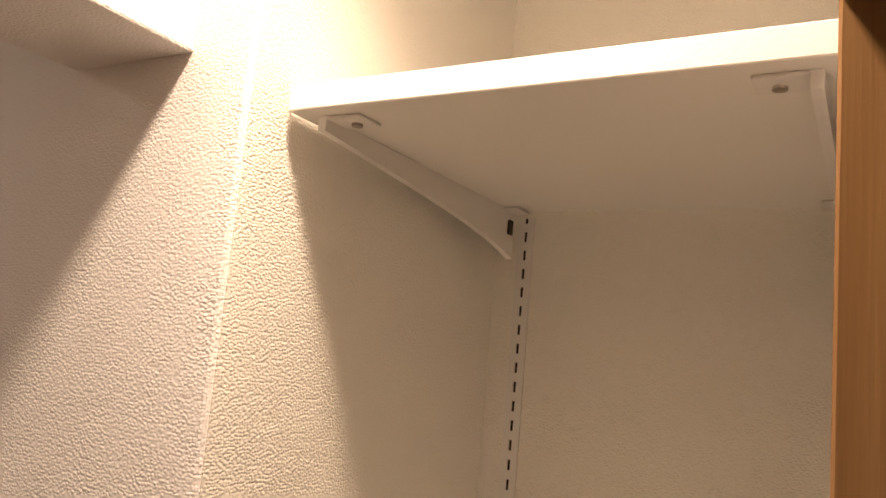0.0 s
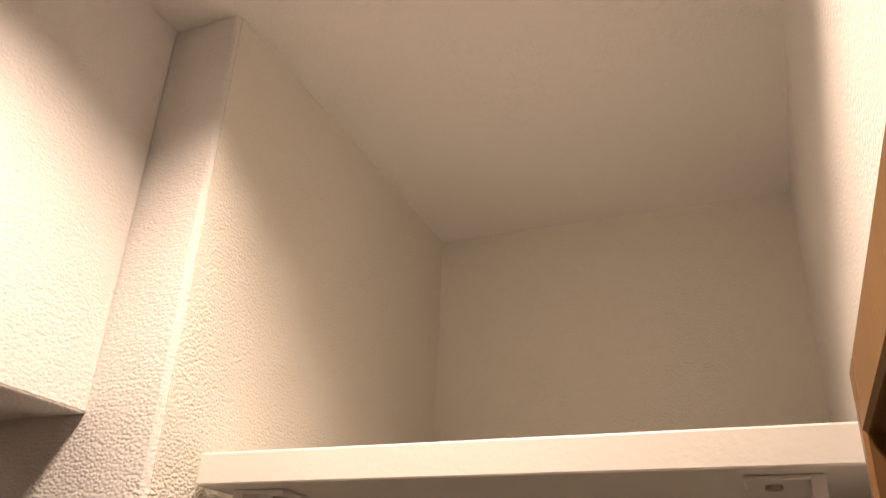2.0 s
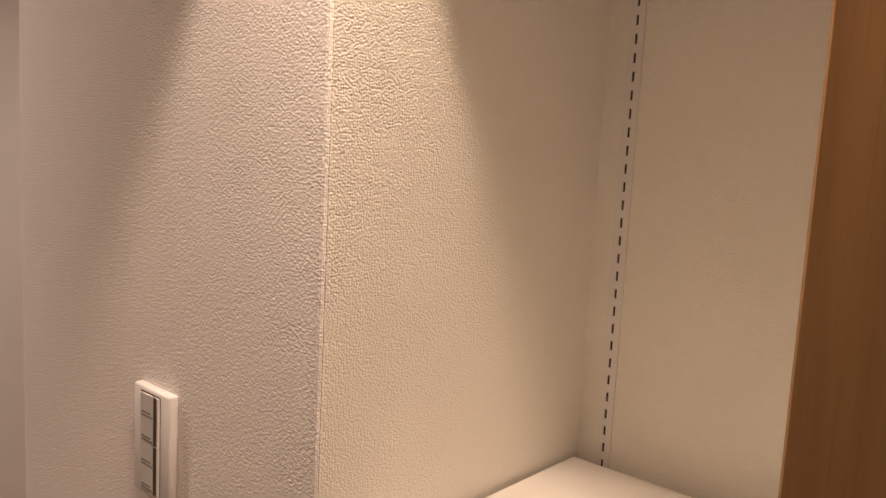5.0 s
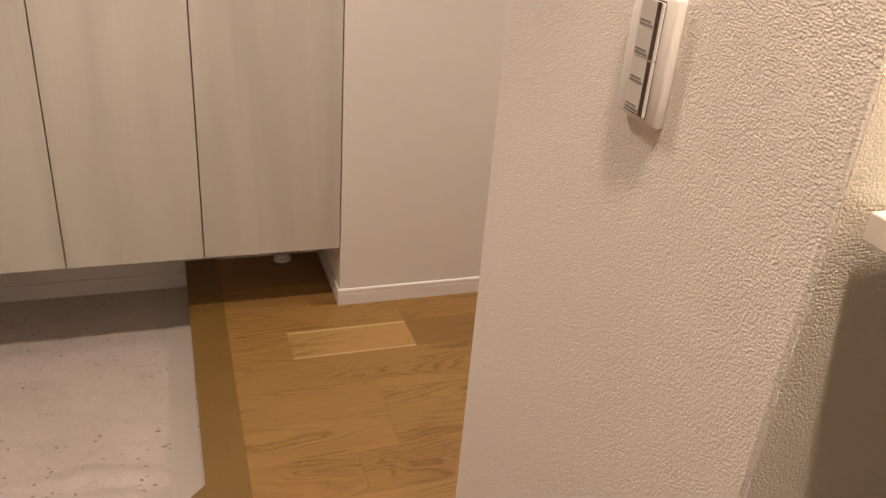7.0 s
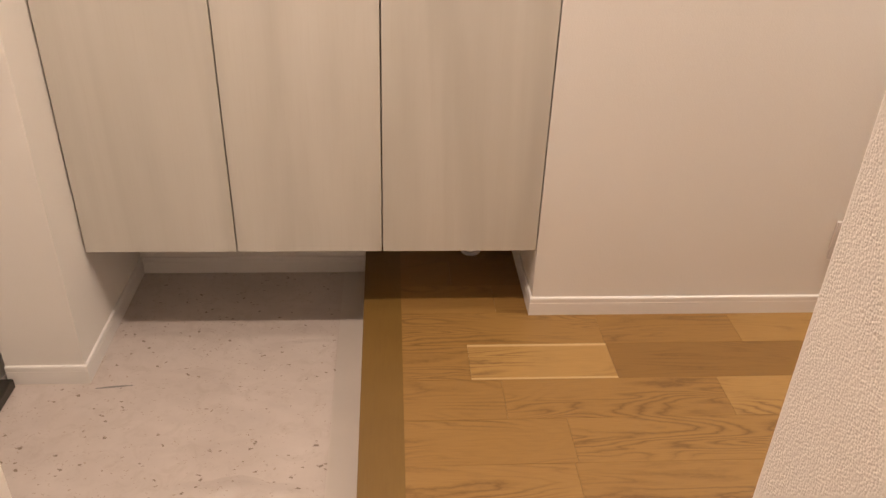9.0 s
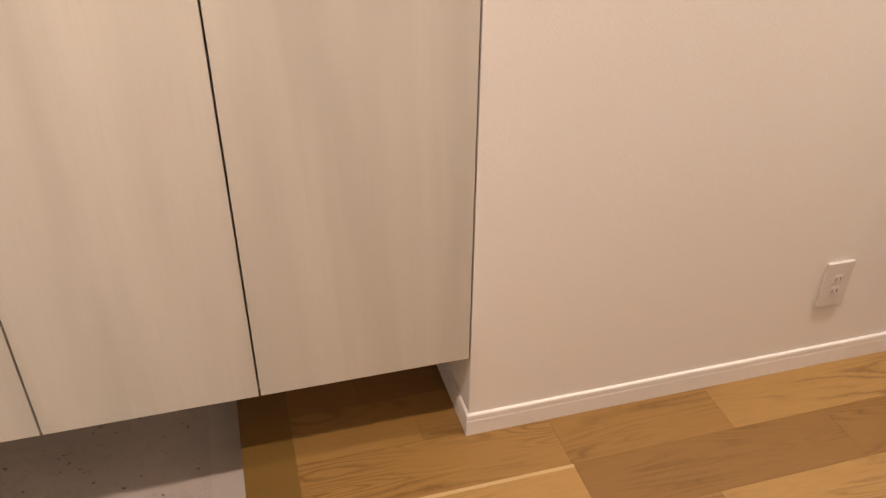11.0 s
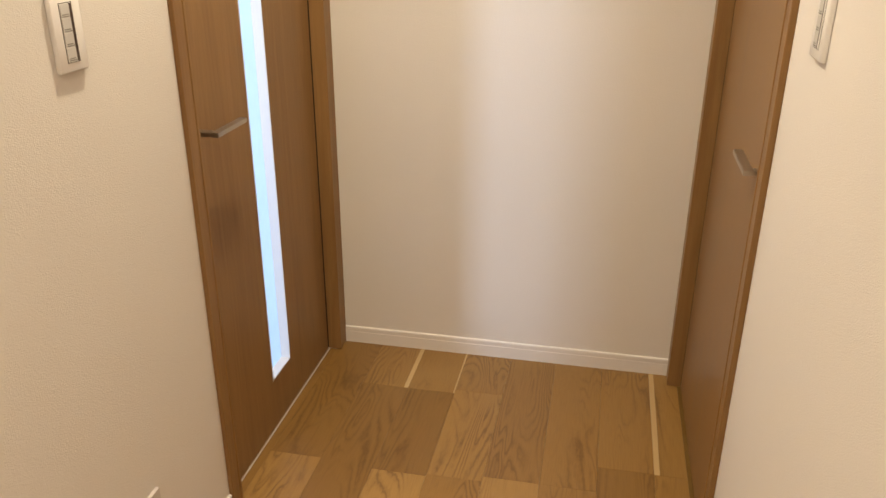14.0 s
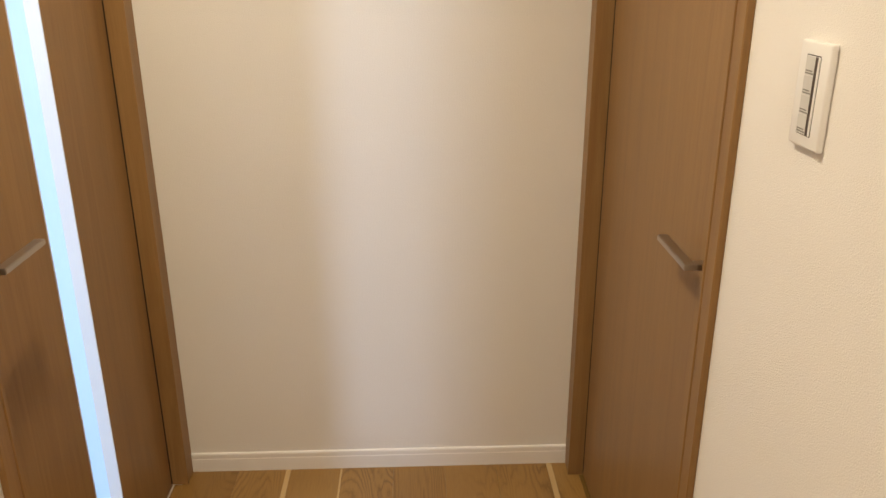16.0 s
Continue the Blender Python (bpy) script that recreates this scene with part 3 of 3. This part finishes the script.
# ---------------------------------------------------------------- closet shelves
def shelf(z, front, label, thick=0.020):
    s = thing("shelf", label, "shelf", (front, W2, z), "closet shelves")
    bm = bmesh.new()
    box(bm, front, 0.352, W3 + 0.003, W2 - 0.0068, z - thick, z, 0.0012, 2)
    part("board", bm, SHELF, s)
    for y in (-2.118, -2.413):
        bm = bmesh.new()
        t = z - thick - 0.0003
        n = 10
        low = [(front + 0.024 + (0.348 - front - 0.024) * k / n, t - 0.0105 - 0.024 * k / n - 0.012 * (k / n) ** 5) for k in range(n + 1)]
        rim = [(0.348, t)] + [(front + 0.014, t)] + [(front + 0.014, t - 0.0095)] + low
        sides = []
        for dy in (-0.0030, 0.0030):
            sides.append([bm.verts.new((x, y + dy, zz)) for x, zz in rim])
        bm.faces.new(sides[0]), bm.faces.new(sides[1][::-1])
        for k in range(len(rim)):
            j = (k + 1) % len(rim)
            bm.faces.new((sides[0][k], sides[0][j], sides[1][j], sides[1][k]))
        arm = part("bracket", bm, STEEL_WHITE, s, "white steel shelf bracket")
        inward = -1 if y > -2.25 else 1
        bm = bmesh.new()
        box(bm, front + 0.0135, front + 0.038, y + 0.0028 * inward, y + 0.030 * inward, t - 0.0022, t, 0.0006, 1)
        part("tab", bm, STEEL_WHITE, arm)
        bm = bmesh.new()
        box(bm, 0.322, 0.350, y - 0.018, y + 0.018, t - 0.0025, t - 0.0002, 0.0006, 1)
        part("rear_tab", bm, STEEL_WHITE, arm)
        bm = bmesh.new()
        cylinder(bm, (front + 0.028, y + 0.018 * inward, t - 0.0022), (front + 0.028, y + 0.018 * inward, t - 0.004), 0.0038, 14)
        part("screw", bm, NICKEL, arm)
        bm = bmesh.new()
        box(bm, 0.333, 0.342, y - 0.0048, y + 0.0048, t - 0.024, t - 0.010)
        part("hook_hole", bm, DARK, arm)
    return s


shelf(1.925, 0.031, "white upper closet shelf on slotted brackets", 0.018)
shelf(1.318, 0.022, "white lower closet shelf against the papered wall")

for y in (-2.125, -2.413):
    s = thing("shelf_standard", "white slotted steel shelf standard on the closet wall", "shelf standard", (0.37, y, 0), "shelf standards")
    bm = bmesh.new()
    box(bm, 0.3685, 0.3698, y - 0.0085, y - 0.0014, 0.30, 1.905)
    box(bm, 0.3685, 0.3698, y + 0.0014, y + 0.0085, 0.30, 1.905)
    z = 0.30
    while z < 1.90:
        box(bm, 0.3685, 0.3698, y - 0.0014, y + 0.0014, z, min(z + 0.0085, 1.905))
        z += 0.0185
    part("rail", bm, STEEL_WHITE, s)
    bm = bmesh.new()
    box(bm, 0.3696, 0.3699, y - 0.0014, y + 0.0014, 0.30, 1.905)
    part("slot_back", bm, DARK, s)


# ---------------------------------------------------------------- switches and outlet
def plate_frame(at, along, out):
    """Pose whose x runs along the wall, y out of it and z up."""
    m = Matrix((Vector(along), Vector(out), Vector((0, 0, 1)))).transposed().to_4x4()
    return Matrix.Translation(at) @ m


def put(bm, m, x0, x1, y0, y1, z0, z1, bevel=0.0):
    made = bmesh.new()
    box(made, x0, x1, y0, y1, z0, z1, bevel)
    made.transform(m)
    data = bpy.data.meshes.new("tmp")
    made.to_mesh(data)
    made.free()
    bm.from_mesh(data)
    bpy.data.meshes.remove(data)


def switch(label, at, along, out, keys, height=0.120, width=0.071, rockers=1):
    """A deep cover plate, a raised rocker with a dark recessed band and, beside the band, grey lettered name fields."""
    s = thing("light_switch", label, "light switch", at)
    m = plate_frame(at, along, out)
    bm = bmesh.new()
    put(bm, m, -width / 2, width / 2, 0.0, 0.0095, -height / 2, height / 2, 0.0026)
    part("plate", bm, PLASTIC, s, "rounded white cover plate", True)
    bm = bmesh.new()
    put(bm, m, -0.0172, 0.0170, 0.0095, 0.0098, -0.0475, 0.0475)
    part("recess", bm, DARK, s, "dark gap round the rocker")
    tall = 0.0936 / rockers
    for k in range(rockers):
        z1 = 0.0468 - k * tall
        bm = bmesh.new()
        put(bm, m, -0.0160, 0.0166, 0.0098, 0.0108, z1 - tall + 0.0004, z1 - 0.0004, 0.0003)
        put(bm, m, 0.0136, 0.0166, 0.0106, 0.0116, z1 - tall + 0.0004, z1 - 0.0004, 0.0003)
        rocker = part("rocker", bm, PLASTIC, s, "white rocker with a raised edge")
        bm = bmesh.new()
        put(bm, m, 0.0068, 0.0136, 0.0108, 0.0111, z1 - tall + 0.0008, z1 - 0.0008)
        part("band", bm, DARK_BROWN, rocker, "dark brown indicator band")
    top, tall = 0.0462, 0.0924 / keys
    for k in range(keys):
        z1 = top - k * tall
        bm = bmesh.new()
        put(bm, m, -0.0152, 0.0066, 0.0108, 0.0113, z1 - tall + 0.0003, z1 - 0.0003)
        field = part("name_field", bm, PLASTIC_GREY, s, "pale grey name field")
        for j in range(2):
            bm = bmesh.new()
            put(bm, m, -0.0138, 0.0058 - 0.003 * j, 0.0113, 0.0115, z1 - tall + 0.0020 + 0.0030 * j, z1 - tall + 0.0036 + 0.0030 * j)
            part("lettering", bm, LABEL, field, "tiny illegible grey lettering")
    return s


switch("white four-key light switch on the corridor wall", (1.071, 0.0, 1.278), (1, 0, 0), (0, -1, 0), 4, 0.126, 0.0745)
switch("white four-key light switch beside the plain door", (1.195, SOUTH, 1.323), (-1, 0, 0), (0, 1, 0), 4, 0.126, 0.0745)
switch("white light switch on the pebbled stub wall", (0.0, -1.872, 1.356), (0, -1, 0), (-1, 0, 0), 4, 0.104, 0.064, 2)

o = thing("outlet", "white double power outlet low on the corridor wall", "outlet", (1.067, 0, 0.2630))
m = plate_frame((1.067, 0.0, 0.2630), (1, 0, 0), (0, -1, 0))
bm = bmesh.new()
put(bm, m, -0.038, 0.038, 0.0, 0.0085, -0.063, 0.063, 0.0012)
plate = part("plate", bm, OUTLET, o)
for dz in (0.016, -0.018):
    bm = bmesh.new()
    put(bm, m, -0.0115, 0.0115, 0.0085, 0.0096, dz - 0.0105, dz + 0.0105, 0.0008)
    socket = part("socket", bm, OUTLET, o, "white socket insert")
    bm = bmesh.new()
    for dx in (-0.0063, 0.0063):
        put(bm, m, dx - 0.0009, dx + 0.0009, 0.0093, 0.0099, dz - 0.0045, dz + 0.0045)
    part("slot", bm, DARK, socket)


# ---------------------------------------------------------------- floors
ent = tagged(new("floor_entrance", mesh("floor_entrance", prism(bmesh.new(),
             [(WEST - 0.1, VEST_N - 0.02), (-0.822, VEST_N - 0.02), (-0.374, -0.815), (-0.383, NICHE + 0.02), (WEST - 0.1, NICHE + 0.02)], LOW - 0.05, LOW), GENKAN)),
             "pale speckled sheet floor of the sunken entrance", "entrance floor", kind="structure")
bm = bmesh.new()
prism(bm, [(-0.462, -0.895), (-0.384, -0.82), (-0.384, NICHE), (-0.462, NICHE)], LOW - 0.01, LOW + 0.0006)
part("edge_strip", bm, GENKAN_EDGE, ent, "paler smooth strip along the step")



def wrinkle(name, points, height, width, material, label):
    """A soft ridge in the sheet along a line, dying out at both ends."""
    bm = bmesh.new()
    rows = []
    for k, (x, y) in enumerate(points):
        ax, ay = points[max(k - 1, 0)]
        bx, by = points[min(k + 1, len(points) - 1)]
        side = Vector((by - ay, ax - bx, 0)).normalized()
        rise = height * math.sin(math.pi * k / (len(points) - 1))
        rows.append([bm.verts.new(Vector((x, y, LOW - 0.0006)) + side * width * u + Vector((0, 0, rise * (1 + math.cos(math.pi * u)) / 2)))
                     for u in (-1, -0.66, -0.33, 0, 0.33, 0.66, 1)])
    for a, b in zip(rows, rows[1:]):
        for i in range(6):
            bm.faces.new((a[i], a[i + 1], b[i + 1], b[i]))
    part(name, bm, material, ent, label, True)


wrinkle("wrinkle", [(-0.86 + 0.030 * k, -0.615 + 0.030 * math.sin(k * 0.30) + 0.008 * math.sin(k * 1.3)) for k in range(15)], 0.017, 0.046, GENKAN, "soft wrinkle in the sheet")
wrinkle("wrinkle", [(-0.72 + 0.022 * k, -0.700 + 0.020 * math.sin(k * 0.45)) for k in range(12)], 0.011, 0.038, GENKAN, "soft wrinkle in the sheet")
wrinkle("tear", [(-1.15 + 0.0098 * k, -0.193 + 0.0011 * k) for k in range(13)], 0.004, 0.0042, LABEL, "small dark tear in the sheet")

step = thing("floor_step", "brown wooden step edge round the entrance", "step", (-0.32, 0, 0), kind="structure")
B = 0.264      # inner line of the trim, x = -B
bm = bmesh.new()
prism(bm, [(-0.376, -0.815), (-B, -0.915), (-B, NICHE), (-0.383, NICHE)], LOW - 0.02, 0.0012)
part("step_board", bm, STEP_WOOD, step)
bm = bmesh.new()
prism(bm, [(VEST_W - 0.02, -1.249), (VEST_W - 0.02, -1.461), (-B, -0.915), (-0.376, -0.815)], LOW - 0.02, 0.0012)
part("step_board", bm, STEP_WOOD, step)

floor = structure("floor", [(-B, END + 0.1, SOUTH - 0.1, NICHE + 0.1, -0.03, -0.0125), (VEST_W - 0.05, 0.6, W3 - 1.6, -1.335, -0.03, -0.0125), (-B, 0.6, -1.335, SOUTH - 0.1, -0.03, -0.0125)],
                  DARK, "oak board floor with lively grain", "floor")
structure("floor_room_day", [(CAB_E + 0.12, 3.4, 0.121, 2.5, -0.03, -0.002), (-2.3, CAB_E + 0.12, 0.551, 2.5, -0.03, -0.002)], STEP_WOOD, "plain wooden floor of the daylit room", "floor")

JOINTS = {-3: (0.0,), -2: (-0.1,), -1: (0.03,), 0: (0.335, 0.755, 1.667), 1: (-0.075, 0.337, 0.999, 2.075), 2: (0.006, 0.615, 1.650, 2.075),
          3: (0.16, 0.84, 1.660, 2.096), 4: (0.150, 1.02, 1.681), 5: (0.03, 0.67, 1.682), 6: (0.38, 1.177, 1.788), 7: (0.15, 1.788), 8: (-0.2, 0.3), 9: (-0.4,)}
rng = random.Random(7)


def board(x0t, x0b, x1, y0, y1, tone, low_sap=0.0, top_sap=0.0):
    """One board, its west end perhaps cut on the slant; some have a pale sapwood edge."""
    g = 0.0003
    bm = bmesh.new()
    prism(bm, [(x0b + g, y0 + g + low_sap), (x1 - g, y0 + g + low_sap), (x1 - g, y1 - g - top_sap), (x0t + g, y1 - g - top_sap)], -0.012, -0.0004)
    top = [f for f in bm.faces if all(v.co.z > -0.001 for v in f.verts)]
    bmesh.ops.inset_region(bm, faces=top, thickness=0.0004, depth=0.0)
    for f in top:
        for v in f.verts:
            v.co.z = 0.0
    ob = part("floorboard", bm, FLOOR_WOOD, floor)
    ob.color = (tone, tone, tone, 1)
    for a, b in ((y0 + g, y0 + low_sap), (y1 - top_sap, y1 - g)):
        if b - a > 0.002:
            bm = bmesh.new()
            box(bm, x0t + g, x1 - g, a, b, -0.012, 0.0)
            part("sapwood_edge", bm, SAP, ob, "pale sapwood edge")
    return ob


SAPS = {(1, 1): (0.008, 0.010), (1, 4): (0.014, 0.0), (2, 4): (0.005, 0.0), (7, 2): (0.0, 0.016)}
TONES = {-1: (0.45, 0.4), 0: (0.5, 0.35, 0.75, 0.15), 1: (0.5, 0.95, 0.1, 0.15, 0.5), 2: (0.45, 0.5, 0.9, 0.1, 0.45), 3: (0.5, 0.6, 0.45, 0.75, 0.5),
         4: (0.65, 0.55, 0.85, 0.35), 5: (0.5, 0.4, 0.45, 0.45), 6: (0.6, 0.3, 0.2, 0.5), 7: (0.4, 0.5, 0.6)}


def west_end(y):
    return -B - 0.04 if y > -0.916 else max(y + 0.915 - B - 0.04, VEST_W - 0.04)


for k in range(-3, 17):
    y1 = 0.005 - 0.1575 * k
    y0 = y1 - 0.1575
    mid = (y0 + y1) / 2
    east = CAB_E if mid > 0.08 else END if mid > SOUTH - 0.075 else 0.52 if mid > STUB_N - 0.05 else 0.01
    wt, wb = west_end(y1 - 0.001), west_end(y0 + 0.001)
    if y1 > NICHE:
        y1 = NICHE
    cuts = [c for c in JOINTS.get(k, (rng.uniform(-0.6, -0.1),)) if max(wt, wb) + 0.05 < c < east - 0.03]
    xs = [None] + cuts + [east]
    for i, (a, b) in enumerate(zip(xs, xs[1:])):
        board(wt if a is None else a, wb if a is None else a, b, y0, y1, (*TONES.get(k, ()), *(rng.random() for _ in range(6)))[i], *SAPS.get((k, i), (0.0, 0.0)))
